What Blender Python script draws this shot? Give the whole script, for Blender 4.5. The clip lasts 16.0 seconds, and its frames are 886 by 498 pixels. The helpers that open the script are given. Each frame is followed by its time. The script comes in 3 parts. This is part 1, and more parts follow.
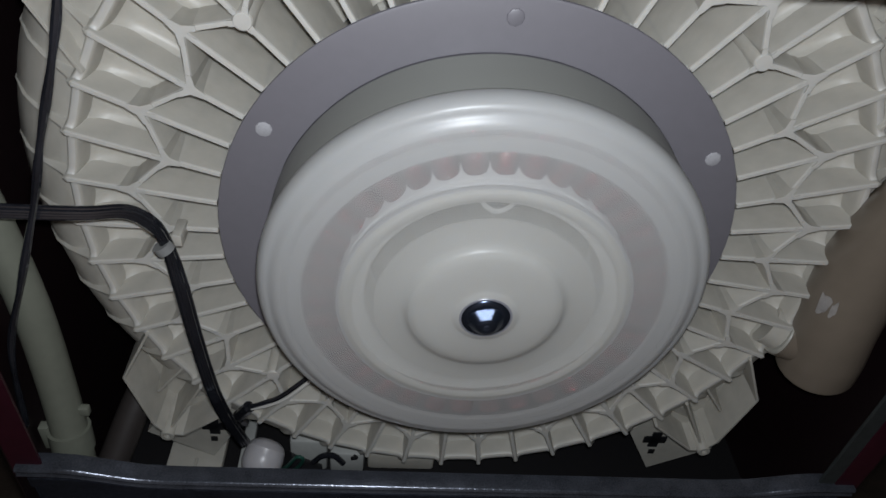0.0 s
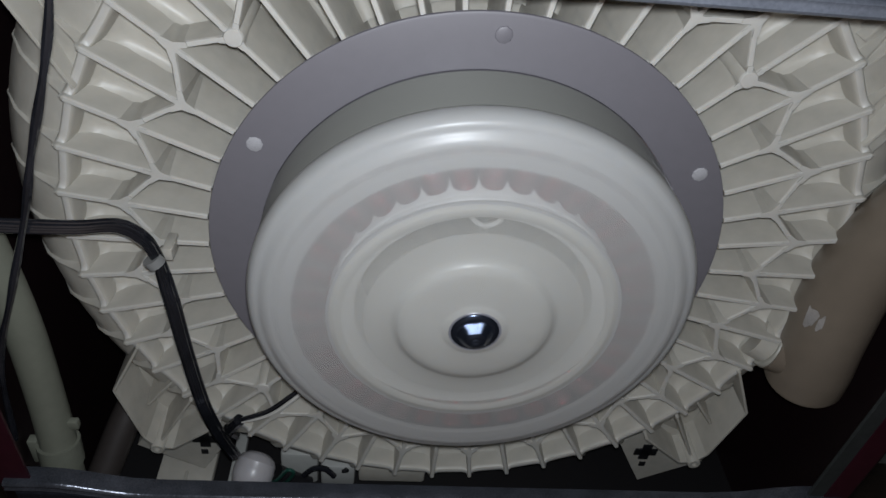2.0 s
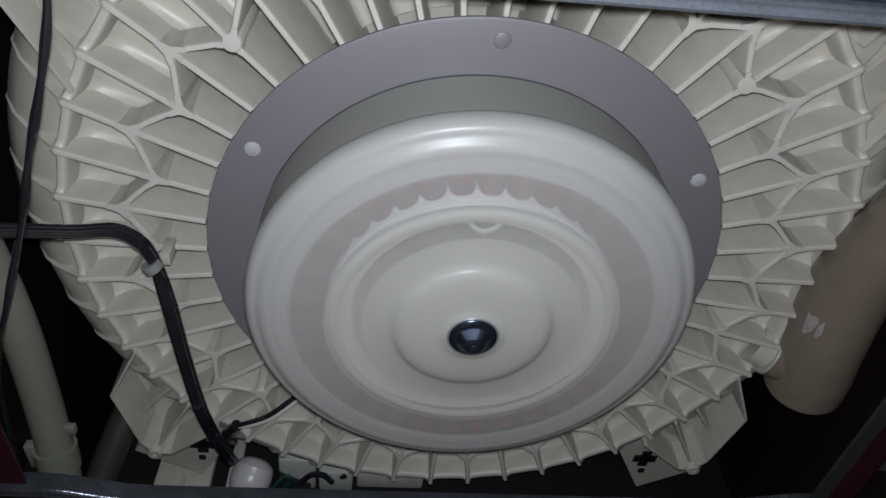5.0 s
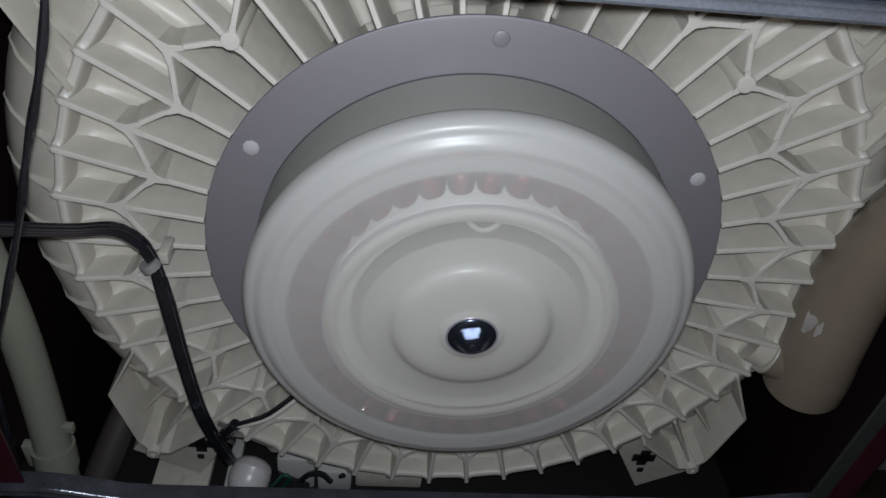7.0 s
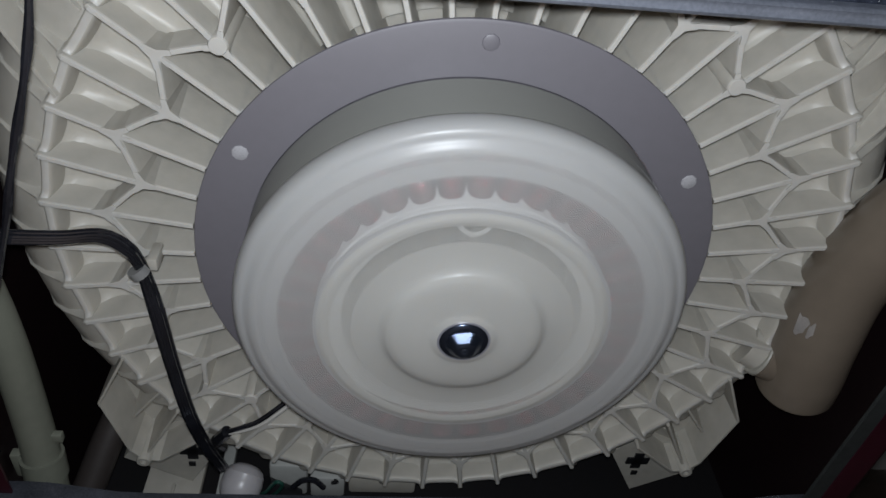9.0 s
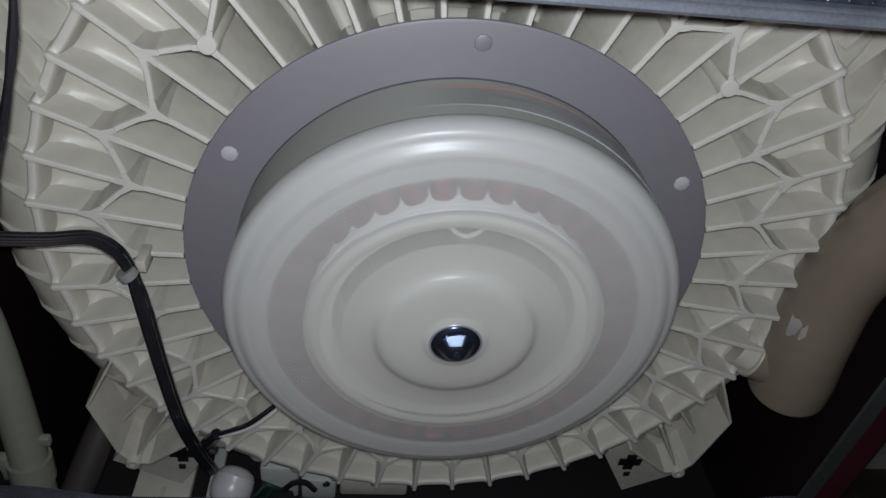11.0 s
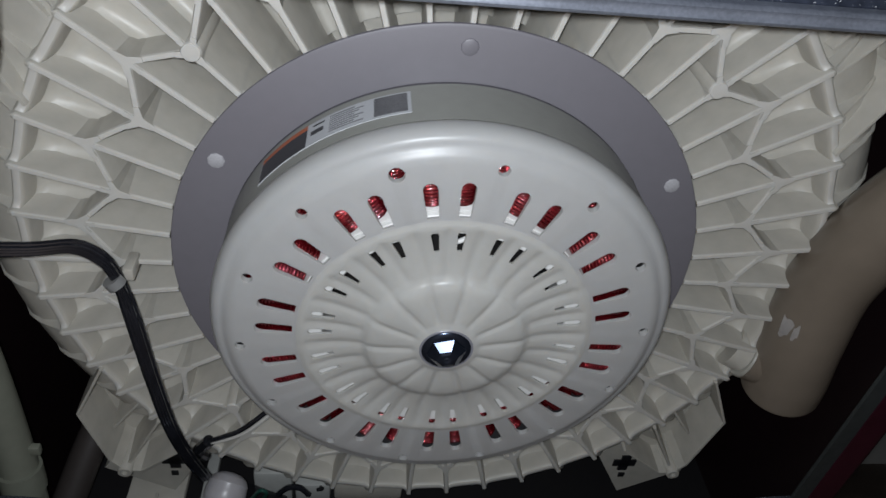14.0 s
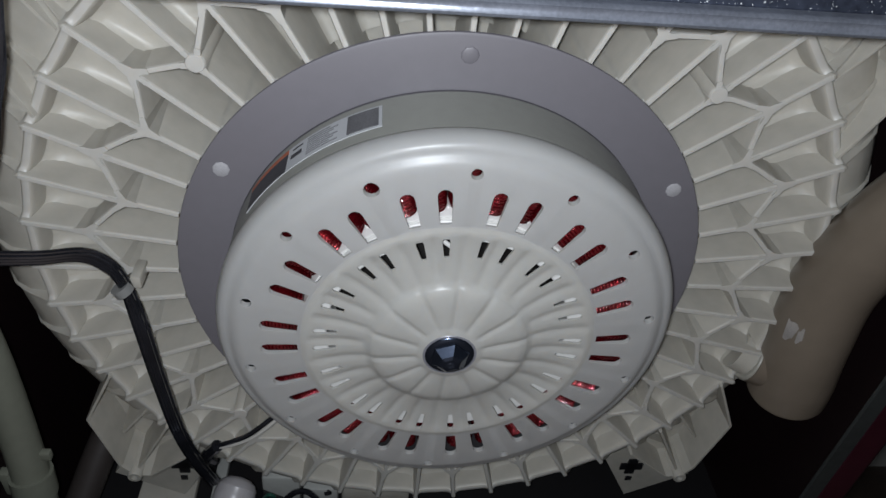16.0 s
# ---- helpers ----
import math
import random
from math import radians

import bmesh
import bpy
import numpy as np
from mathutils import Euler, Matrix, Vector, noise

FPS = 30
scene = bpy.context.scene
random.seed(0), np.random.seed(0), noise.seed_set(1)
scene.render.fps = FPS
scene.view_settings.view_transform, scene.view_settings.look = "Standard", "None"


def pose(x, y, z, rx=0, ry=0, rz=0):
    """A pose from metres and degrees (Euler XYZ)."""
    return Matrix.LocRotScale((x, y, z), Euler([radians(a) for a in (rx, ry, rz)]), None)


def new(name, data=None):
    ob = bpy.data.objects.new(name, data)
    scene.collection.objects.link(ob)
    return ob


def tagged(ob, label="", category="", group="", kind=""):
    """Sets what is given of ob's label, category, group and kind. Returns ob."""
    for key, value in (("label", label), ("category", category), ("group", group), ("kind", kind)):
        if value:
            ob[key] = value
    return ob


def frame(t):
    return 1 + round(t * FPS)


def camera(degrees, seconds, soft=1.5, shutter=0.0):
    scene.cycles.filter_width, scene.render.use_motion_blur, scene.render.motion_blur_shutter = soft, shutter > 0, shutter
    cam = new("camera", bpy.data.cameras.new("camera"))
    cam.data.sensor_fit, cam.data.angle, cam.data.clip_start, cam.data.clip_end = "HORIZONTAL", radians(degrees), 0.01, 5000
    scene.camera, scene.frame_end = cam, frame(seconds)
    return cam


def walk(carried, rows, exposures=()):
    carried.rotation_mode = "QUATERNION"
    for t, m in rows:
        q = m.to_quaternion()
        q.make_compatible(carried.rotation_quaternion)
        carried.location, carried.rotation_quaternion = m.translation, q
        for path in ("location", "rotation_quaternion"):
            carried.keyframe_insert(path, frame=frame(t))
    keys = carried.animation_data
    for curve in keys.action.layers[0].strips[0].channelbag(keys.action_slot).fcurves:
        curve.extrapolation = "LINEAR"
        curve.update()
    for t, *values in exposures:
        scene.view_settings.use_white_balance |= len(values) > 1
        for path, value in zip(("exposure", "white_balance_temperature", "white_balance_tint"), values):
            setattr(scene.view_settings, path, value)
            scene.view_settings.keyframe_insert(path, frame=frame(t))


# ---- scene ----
# The washing machine leans back on its rear bottom rail. It is built in its own axes (z along the drum's
# axis, the motor's mounting plate at z = 0, the open underside towards -z) and laid into the room by LEAN_BACK.
LEAN_BACK = pose(0, 0, 0.300, -45, 0, 0)

cam = camera(63.83, 16.0, 1.5, 2 / 3)
# seconds, place in the machine's axes, yaw, pitch, roll
PATH = [
    (0.0, -0.0707, -0.3292, -0.3992, -7.76, 49.76, -2.89),
    (0.5, -0.0686, -0.3333, -0.3994, -8.16, 49.93, -3.35),
    (1.0, -0.0683, -0.3330, -0.3993, -8.32, 50.07, -3.30),
    (1.5, -0.0686, -0.3326, -0.3997, -8.52, 50.29, -3.46),
    (2.0, -0.0679, -0.3335, -0.3998, -8.53, 50.54, -3.42),
    (2.5, -0.0671, -0.3338, -0.3997, -8.58, 50.93, -3.56),
    (3.0, -0.0675, -0.3337, -0.3997, -8.69, 51.03, -3.58),
    (3.5, -0.0675, -0.3329, -0.4002, -8.60, 51.21, -3.37),
    (4.0, -0.0662, -0.3336, -0.3997, -8.46, 51.12, -3.30),
    (6.5, -0.0670, -0.3315, -0.3989, -8.75, 50.95, -3.38),
    (7.0, -0.0663, -0.3323, -0.3986, -8.67, 50.92, -3.37),
    (7.5, -0.0660, -0.3328, -0.3975, -8.95, 50.98, -3.65),
    (8.0, -0.0672, -0.3304, -0.3981, -9.12, 50.97, -3.64),
    (8.5, -0.0674, -0.3310, -0.3977, -9.49, 51.08, -4.11),
    (9.0, -0.0647, -0.3318, -0.3962, -9.55, 51.12, -4.46),
    (11.5, -0.0634, -0.3308, -0.3921, -10.56, 50.97, -5.21),
    (12.0, -0.0628, -0.3318, -0.3930, -10.51, 50.94, -5.26),
    (12.5, -0.0643, -0.3331, -0.3901, -10.96, 50.92, -5.53),
    (13.0, -0.0655, -0.3318, -0.3888, -11.36, 50.93, -5.75),
    (13.5, -0.0564, -0.3334, -0.3876, -10.69, 50.84, -5.67),
    (14.0, -0.0594, -0.3336, -0.3874, -10.91, 50.78, -6.09),
    (14.5, -0.0578, -0.3345, -0.3873, -10.91, 50.82, -6.35),
    (15.0, -0.0563, -0.3377, -0.3899, -10.37, 50.97, -6.09),
    (15.5, -0.0562, -0.3382, -0.3896, -10.00, 51.07, -5.77),
    (16.0, -0.0551, -0.3379, -0.3897, -9.66, 51.12, -5.51),
]
walk(cam, [(t, LEAN_BACK @ pose(x, y, z, 90 + pitch, 0, yaw) @ pose(0, 0, 0, 0, 0, roll)) for t, x, y, z, yaw, pitch, roll in PATH])

# ---- light: a dim room, and the small white lamp beside the lens ----
world = bpy.data.worlds.new("room_dark")
scene.world = world
world.use_nodes = True
world.node_tree.nodes["Background"].inputs[0].default_value = (0.75, 0.85, 1.0, 1)
world.node_tree.nodes["Background"].inputs[1].default_value = 0.012
flash = new("phone_lamp", bpy.data.lights.new("phone_lamp", "POINT"))
flash.data.energy, flash.data.color, flash.data.shadow_soft_size = 8.6, (0.872, 0.930, 1.0), 0.008
flash.matrix_basis = LEAN_BACK @ pose(-0.066, -0.346, -0.395)
scene.view_settings.exposure = 0.0


# ---- materials ----
def material(name, colour, rough=0.5, metal=0.0, spots=0.12, scale=60.0, bump=0.0, bump_scale=300.0, coat=0.0, dirt=None, sss=0.0):
    """A surface with broad and fine changes of tone, and a fine relief."""
    m = bpy.data.materials.new(name)
    m.use_nodes = True
    nodes, links = m.node_tree.nodes, m.node_tree.links
    b = nodes["Principled BSDF"]
    b.inputs["Metallic"].default_value = metal
    b.inputs["Coat Weight"].default_value = coat
    if sss:
        b.inputs["Subsurface Weight"].default_value = sss
        b.inputs["Subsurface Radius"].default_value = (0.006, 0.005, 0.004)
        b.inputs["Subsurface Scale"].default_value = 1.0
    at = nodes.new("ShaderNodeTexCoord")
    broad, fine = nodes.new("ShaderNodeTexNoise"), nodes.new("ShaderNodeTexNoise")
    broad.inputs["Scale"].default_value, fine.inputs["Scale"].default_value = scale * 0.2, scale * 3
    broad.inputs["Detail"].default_value, fine.inputs["Detail"].default_value = 4, 3
    links.new(at.outputs["Object"], broad.inputs["Vector"])
    links.new(at.outputs["Object"], fine.inputs["Vector"])
    both = nodes.new("ShaderNodeMath")
    both.operation = "ADD"
    links.new(broad.outputs["Fac"], both.inputs[0])
    links.new(fine.outputs["Fac"], both.inputs[1])
    ramp = nodes.new("ShaderNodeMapRange")
    ramp.inputs[1].default_value, ramp.inputs[2].default_value = 0.6, 1.4
    links.new(both.outputs[0], ramp.inputs[0])
    mix = nodes.new("ShaderNodeMix")
    mix.data_type = "RGBA"
    low = dirt or tuple(c * (1 - 2 * spots) for c in colour)
    mix.inputs[6].default_value, mix.inputs[7].default_value = (*low, 1), (*colour, 1)
    links.new(ramp.outputs[0], mix.inputs[0])
    links.new(mix.outputs[2], b.inputs["Base Color"])
    rr = nodes.new("ShaderNodeMapRange")
    rr.inputs[3].default_value, rr.inputs[4].default_value = min(1, rough * 1.2), rough * 0.85
    links.new(both.outputs[0], rr.inputs[0])
    links.new(rr.outputs[0], b.inputs["Roughness"])
    if bump:
        grain, relief = nodes.new("ShaderNodeTexNoise"), nodes.new("ShaderNodeBump")
        grain.inputs["Scale"].default_value, grain.inputs["Detail"].default_value = bump_scale, 4
        relief.inputs["Strength"].default_value, relief.inputs["Distance"].default_value = bump, 0.001
        links.new(at.outputs["Object"], grain.inputs["Vector"])
        links.new(grain.outputs["Fac"], relief.inputs["Height"])
        links.new(relief.outputs[0], b.inputs["Normal"])
    return m


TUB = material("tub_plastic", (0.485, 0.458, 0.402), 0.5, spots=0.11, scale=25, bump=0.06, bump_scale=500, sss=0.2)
# paler copy of the tub plastic: light on the free edges, set as colour
TUB_EDGE_LIT = material("tub_plastic_edge_lit", (0.565, 0.543, 0.500), 0.47, spots=0.06, scale=40, bump=0.04, bump_scale=500, sss=0.25)
PLATE = material("grey_plate", (0.172, 0.162, 0.181), 0.55, spots=0.05, scale=30, bump=0.05)
PLATE.node_tree.nodes["Principled BSDF"].inputs["Specular IOR Level"].default_value = 1.0
PLATE_DOT = material("white_rivet", (0.46, 0.45, 0.47), 0.5, spots=0.2, scale=400)
ROTOR = material("rotor_plastic", (0.520, 0.521, 0.517), 0.41, spots=0.04, scale=40, bump=0.05, bump_scale=150, sss=0.12)
HUB = material("hub_plastic", (0.535, 0.528, 0.500), 0.33, spots=0.05, scale=40, bump=0.05, bump_scale=150, sss=0.2)
CHROME = material("bolt_steel", (0.070, 0.088, 0.130), 0.26, metal=0.9, spots=0.1, scale=200)
WASHER = material("washer_zinc", (0.30, 0.30, 0.34), 0.45, metal=0.3, spots=0.1, scale=150)
COPPER = material("enamelled_copper", (0.30, 0.009, 0.018), 0.20, metal=0.7, spots=0.4, scale=300, bump=1.0, bump_scale=480, coat=1.0, dirt=(0.035, 0.002, 0.004))
COPPER.node_tree.nodes["Principled BSDF"].inputs["Coat Roughness"].default_value = 0.09
STATOR_WHITE = material("stator_plastic", (0.82, 0.81, 0.79), 0.45, spots=0.05, scale=80)
MAGNET = material("magnet_ring", (0.03, 0.03, 0.032), 0.5, spots=0.2, scale=100)
BAND = material("rotor_band", (0.29, 0.29, 0.262), 0.5, spots=0.05, scale=40)
IRON = material("stator_iron", (0.022, 0.02, 0.02), 0.6, metal=0.3, spots=0.3, scale=200)
RUBBER = material("black_cable_sheath", (0.020, 0.021, 0.027), 0.22, spots=0.4, scale=200, bump=0.08, bump_scale=250, coat=0.7)
TAPE = material("clear_tie", (0.22, 0.22, 0.215), 0.35, spots=0.1)
HOSE = material("beige_hose", (0.184, 0.150, 0.116), 0.34, spots=0.08, scale=20, bump=0.08, bump_scale=120)
HOSE_CLAMP = material("hose_collar", (0.36, 0.345, 0.30), 0.5, spots=0.1)
STEEL = material("galvanised_rail", (0.105, 0.125, 0.175), 0.24, metal=0.8, spots=0.35, scale=90, bump=0.15, bump_scale=120)
LIP_DARK = material("rail_edge_worn", (0.13, 0.14, 0.17), 0.27, metal=0.6, spots=0.35, scale=260, bump=0.3, bump_scale=260)
RED_PAINT = material("dark_red_paint", (0.036, 0.005, 0.012), 0.34, spots=0.2, scale=30, bump=0.05)
# shaded copy of the red paint: the cabinet's dark inside, put into the colour
RED_SHADED = material("dark_red_paint_shaded", (0.008, 0.003, 0.004), 0.5, spots=0.2, scale=30)
# near black on the back panel paints the unlit gap behind the tub
BACK_SHADE = material("back_panel_shade", (0.01, 0.009, 0.01), 0.6, spots=0.2, scale=30)
STRIP = material("grey_paint", (0.030, 0.034, 0.034), 0.55, spots=0.2, scale=50)
WHITE_TUBE = material("white_tube", (0.170, 0.176, 0.140), 0.5, spots=0.08, scale=40)
DIM_TUBE = material("brown_tube", (0.045, 0.037, 0.034), 0.6, spots=0.1)
BALL = material("white_cap", (0.44, 0.42, 0.43), 0.4, spots=0.05, sss=0.2)
GREEN = material("green_wire", (0.02, 0.08, 0.06), 0.35, spots=0.2)
WHITE_WIRE = material("white_wire", (0.6, 0.58, 0.54), 0.4, spots=0.05)
LABEL = material("label_paper", (0.52, 0.53, 0.55), 0.5, spots=0.05, scale=200)
TORN = material("torn_paper", (0.72, 0.68, 0.65), 0.6, spots=0.25, scale=350, bump=0.3)
LABEL_BLOCK = material("label_block_ink", (0.17, 0.17, 0.18), 0.5, spots=0.3, scale=300)
LABEL_GREY = material("label_grey_ink", (0.2, 0.2, 0.21), 0.5, spots=0.1, scale=200)
LABEL_DARK = material("label_ink", (0.04, 0.04, 0.045), 0.5, spots=0.1, scale=200)
LABEL_ORANGE = material("label_orange", (0.5, 0.13, 0.05), 0.5, spots=0.1, scale=200)
GREY_PLASTIC = material("grey_plastic", (0.40, 0.405, 0.385), 0.5, spots=0.08, scale=40)
BLACK = material("black_plastic", (0.012, 0.012, 0.014), 0.5, spots=0.2)
FLOOR = material("brown_floor", (0.16, 0.11, 0.085), 0.7, spots=0.3, scale=60, bump=0.3, bump_scale=200)
ROOM = material("room_wall", (0.35, 0.34, 0.32), 0.8, spots=0.08, scale=8, bump=0.05)


def specked(m, colour, scale, over):
    """Small pale specks of old paint on a surface."""
    nodes, links = m.node_tree.nodes, m.node_tree.links
    b = nodes["Principled BSDF"]
    base = b.inputs["Base Color"].links[0].from_socket
    at, grain, cut, mix, inv = (nodes.new(k) for k in ("ShaderNodeTexCoord", "ShaderNodeTexNoise", "ShaderNodeMapRange", "ShaderNodeMix", "ShaderNodeMath"))
    grain.inputs["Scale"].default_value, grain.inputs["Detail"].default_value = scale, 2
    cut.inputs[1].default_value, cut.inputs[2].default_value = over, over + 0.03
    mix.data_type = "RGBA"
    mix.inputs[7].default_value = (*colour, 1)
    inv.operation, inv.inputs[0].default_value = "SUBTRACT", 1.0
    links.new(at.outputs["Object"], grain.inputs["Vector"])
    links.new(grain.outputs["Fac"], cut.inputs[0])
    links.new(cut.outputs[0], mix.inputs[0])
    links.new(base, mix.inputs[6])
    links.new(mix.outputs[2], b.inputs["Base Color"])
    links.new(cut.outputs[0], inv.inputs[1])
    for k in (b.inputs["Metallic"],):
        scale_by = nodes.new("ShaderNodeMath")
        scale_by.operation, scale_by.inputs[1].default_value = "MULTIPLY", k.default_value
        links.new(inv.outputs[0], scale_by.inputs[0])
        links.new(scale_by.outputs[0], k)
    return m


RAIL = specked(material("galvanised_rail_dirty", (0.085, 0.10, 0.145), 0.28, metal=0.5, spots=0.35, scale=70, bump=0.15, bump_scale=120), (0.55, 0.56, 0.58), 620.0, 0.665)
LIP = material("rail_edge_zinc", (0.27, 0.29, 0.345), 0.34, metal=0.45, spots=0.22, scale=160, bump=0.15, bump_scale=200)


def sheer(m, colour, share):
    """Thin plastic: lets part of the light through."""
    nodes, links = m.node_tree.nodes, m.node_tree.links
    t, mix = nodes.new("ShaderNodeBsdfTranslucent"), nodes.new("ShaderNodeMixShader")
    t.inputs[0].default_value, mix.inputs[0].default_value = (*colour, 1), share
    links.new(nodes["Principled BSDF"].outputs[0], mix.inputs[1])
    links.new(t.outputs[0], mix.inputs[2])
    links.new(mix.outputs[0], nodes["Material Output"].inputs[0])
    return m


sheer(ROTOR, (0.9, 0.86, 0.80), 0.32)
sheer(HUB, (0.9, 0.84, 0.74), 0.20)


# ---- mesh helpers ----
def part(name, bm, mat, parent=None, label="", smooth=35, m=None):
    mesh = bpy.data.meshes.new(name)
    bmesh.ops.recalc_face_normals(bm, faces=bm.faces)
    for f in bm.faces:
        f.smooth = True
    bm.to_mesh(mesh)
    bm.free()
    mesh.set_sharp_from_angle(angle=radians(smooth))
    mesh.materials.append(mat)
    ob = new(name, mesh)
    ob.parent = parent
    if m is not None:
        ob.matrix_basis = m
    if label:
        ob["label"] = label
    return ob


def paint_lit_edges(ob, below):
    """Free edges of the mouldings get a paler, lit copy of the tub plastic."""
    ob.data.materials.append(TUB_EDGE_LIT)
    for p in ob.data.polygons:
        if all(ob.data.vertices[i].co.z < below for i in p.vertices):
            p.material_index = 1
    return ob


def again(ob, m):
    """The same piece once more, on the same mesh."""
    o = ob.copy()
    scene.collection.objects.link(o)
    o.matrix_basis = m
    return o


def thing(name, label, category, m=LEAN_BACK, group="", kind=""):
    e = new(name)
    e.empty_display_size = 0.02
    e.matrix_basis = m
    return tagged(e, label, category, group, kind)


def revolve(profile, n=96, closed=True, bm=None, start=0.0, sweep=360.0):
    """Turn the (r, z) profile about z; closed joins its last point to its first."""
    bm = bm or bmesh.new()
    full = sweep >= 360
    cols = []
    for i in range(n if full else n + 1):
        a = radians(start + sweep * i / n)
        cols.append([bm.verts.new((r * math.cos(a), r * math.sin(a), z)) for r, z in profile])
    k = len(profile)
    for i in range(n):
        a, b = cols[i], cols[(i + 1) % len(cols)]
        for j in range(k if closed else k - 1):
            bm.faces.new((a[j], a[(j + 1) % k], b[(j + 1) % k], b[j]))
    if not full and closed:
        bm.faces.new(cols[0])
        bm.faces.new(cols[-1][::-1])
    bmesh.ops.remove_doubles(bm, verts=bm.verts, dist=1e-6)
    return bm


def prism(outline, z0, z1, bm=None, inset=0.0):
    """An upright block on an (x, y) outline; inset narrows its z0 end."""
    bm = bm or bmesh.new()
    cx, cy = sum(p[0] for p in outline) / len(outline), sum(p[1] for p in outline) / len(outline)

    def shrunk(p):
        d = Vector((cx - p[0], cy - p[1]))
        return (p[0], p[1]) if d.length < 1e-9 else tuple(Vector(p) + d.normalized() * inset)
    low = [bm.verts.new((*shrunk(p), z0)) for p in outline]
    high = [bm.verts.new((*p, z1)) for p in outline]
    n = len(outline)
    bm.faces.new(low)
    bm.faces.new(high[::-1])
    for i in range(n):
        bm.faces.new((low[i], low[(i + 1) % n], high[(i + 1) % n], high[i]))
    return bm


def box(x0, x1, y0, y1, z0, z1, bm=None, bevel=0.0):
    bm = bm or bmesh.new()
    own = bmesh.new()
    prism([(x0, y0), (x1, y0), (x1, y1), (x0, y1)], z0, z1, own)
    if bevel:
        bmesh.ops.bevel(own, geom=own.edges[:], offset=bevel, segments=2, affect="EDGES", profile=0.5)
    return merge(bm, own)


def merge(bm, other, m=None):
    tmp = bpy.data.meshes.new("tmp")
    other.to_mesh(tmp)
    other.free()
    if m is not None:
        tmp.transform(m)
    bm.from_mesh(tmp)
    bpy.data.meshes.remove(tmp)
    return bm


def smooth_path(points, steps=8):
    """Catmull-Rom through the points."""
    p = [Vector(q) for q in points]
    p = [2 * p[0] - p[1], *p, 2 * p[-1] - p[-2]]
    out = []
    for i in range(1, len(p) - 2):
        for s in range(steps):
            t = s / steps
            a, b, c, d = p[i - 1:i + 3]
            out.append(0.5 * (2 * b + (c - a) * t + (2 * a - 5 * b + 4 * c - d) * t * t + (3 * b - a - 3 * c + d) * t ** 3))
    return out + [p[-2]]


def sweep(points, radius, n=12, steps=8, bm=None, caps=True, shape=None):
    """A round bar along a smooth path; radius may be a function of 0..1. shape(angle) scales it round about."""
    bm = bm or bmesh.new()
    line = smooth_path(points, steps)
    side = None
    rings = []
    for i, p in enumerate(line):
        d = (line[min(i + 1, len(line) - 1)] - line[max(i - 1, 0)]).normalized()
        if side is None:
            side = d.orthogonal().normalized()
        side = (side - d * side.dot(d)).normalized()
        up = d.cross(side)
        r = radius(i / (len(line) - 1)) if callable(radius) else radius
        ring = []
        for j in range(n):
            a = 2 * math.pi * j / n
            k = r * (shape(a) if shape else 1)
            ring.append(bm.verts.new(p + k * math.cos(a) * side + k * math.sin(a) * up))
        rings.append(ring)
    for a, b in zip(rings, rings[1:]):
        for j in range(n):
            bm.faces.new((a[j], a[(j + 1) % n], b[(j + 1) % n], b[j]))
    if caps:
        bm.faces.new(rings[0][::-1])
        bm.faces.new(rings[-1])
    return bm


def polar(r, degrees, z=0.0):
    return (r * math.cos(radians(degrees)), r * math.sin(radians(degrees)), z)


def wall_between(a, b, z0, z1, thin, thick, bm=None):
    """An upright rib from a to b (x, y), thin at its free edge z0, thick at its root z1, with a rounded edge."""
    bm = bm or bmesh.new()
    a, b = Vector(a[:2]), Vector(b[:2])
    d = (b - a).normalized()
    s = Vector((-d.y, d.x))
    section = [(-thick / 2, z1), (-thin / 2, z0 + 0.0012), (-thin * 0.34, z0), (thin * 0.34, z0), (thin / 2, z0 + 0.0012), (thick / 2, z1)]
    ends = []
    for p in (a, b):
        ends.append([bm.verts.new((*(p + s * w), z)) for w, z in section])
    n = len(section)
    for j in range(n):
        bm.faces.new((ends[0][j], ends[0][(j + 1) % n], ends[1][(j + 1) % n], ends[1][j]))
    bm.faces.new(ends[0])
    bm.faces.new(ends[1][::-1])
    return bm


# ---- room: floor and plain walls ----
def room():
    tagged(part("floor", box(-2.2, 2.2, -2.2, 0.912, -0.1, 0), FLOOR), "brown floor under the leaning machine", "floor", kind="structure")
    tagged(part("wall_north", box(-2.2, 2.2, 0.912, 1.012, -0.1, 2.5), ROOM), "plain wall behind the machine", "wall", kind="structure")
    tagged(part("wall_south", box(-2.2, 2.2, -2.3, -2.2, -0.1, 2.5), ROOM), "plain wall", "wall", kind="structure")
    tagged(part("wall_west", box(-2.3, -2.2, -2.3, 1.012, -0.1, 2.5), ROOM), "plain wall", "wall", kind="structure")
    tagged(part("wall_east", box(2.2, 2.3, -2.3, 1.012, -0.1, 2.5), ROOM), "plain wall", "wall", kind="structure")
    tagged(part("ceiling", box(-2.3, 2.3, -2.3, 1.012, 2.5, 2.6), ROOM), "plain ceiling", "ceiling", kind="structure")


room()

# ---- cabinet ----
HALF, FRONT, BACK, BASE, TOP = 0.345, -0.345, 0.345, -0.078, 0.92


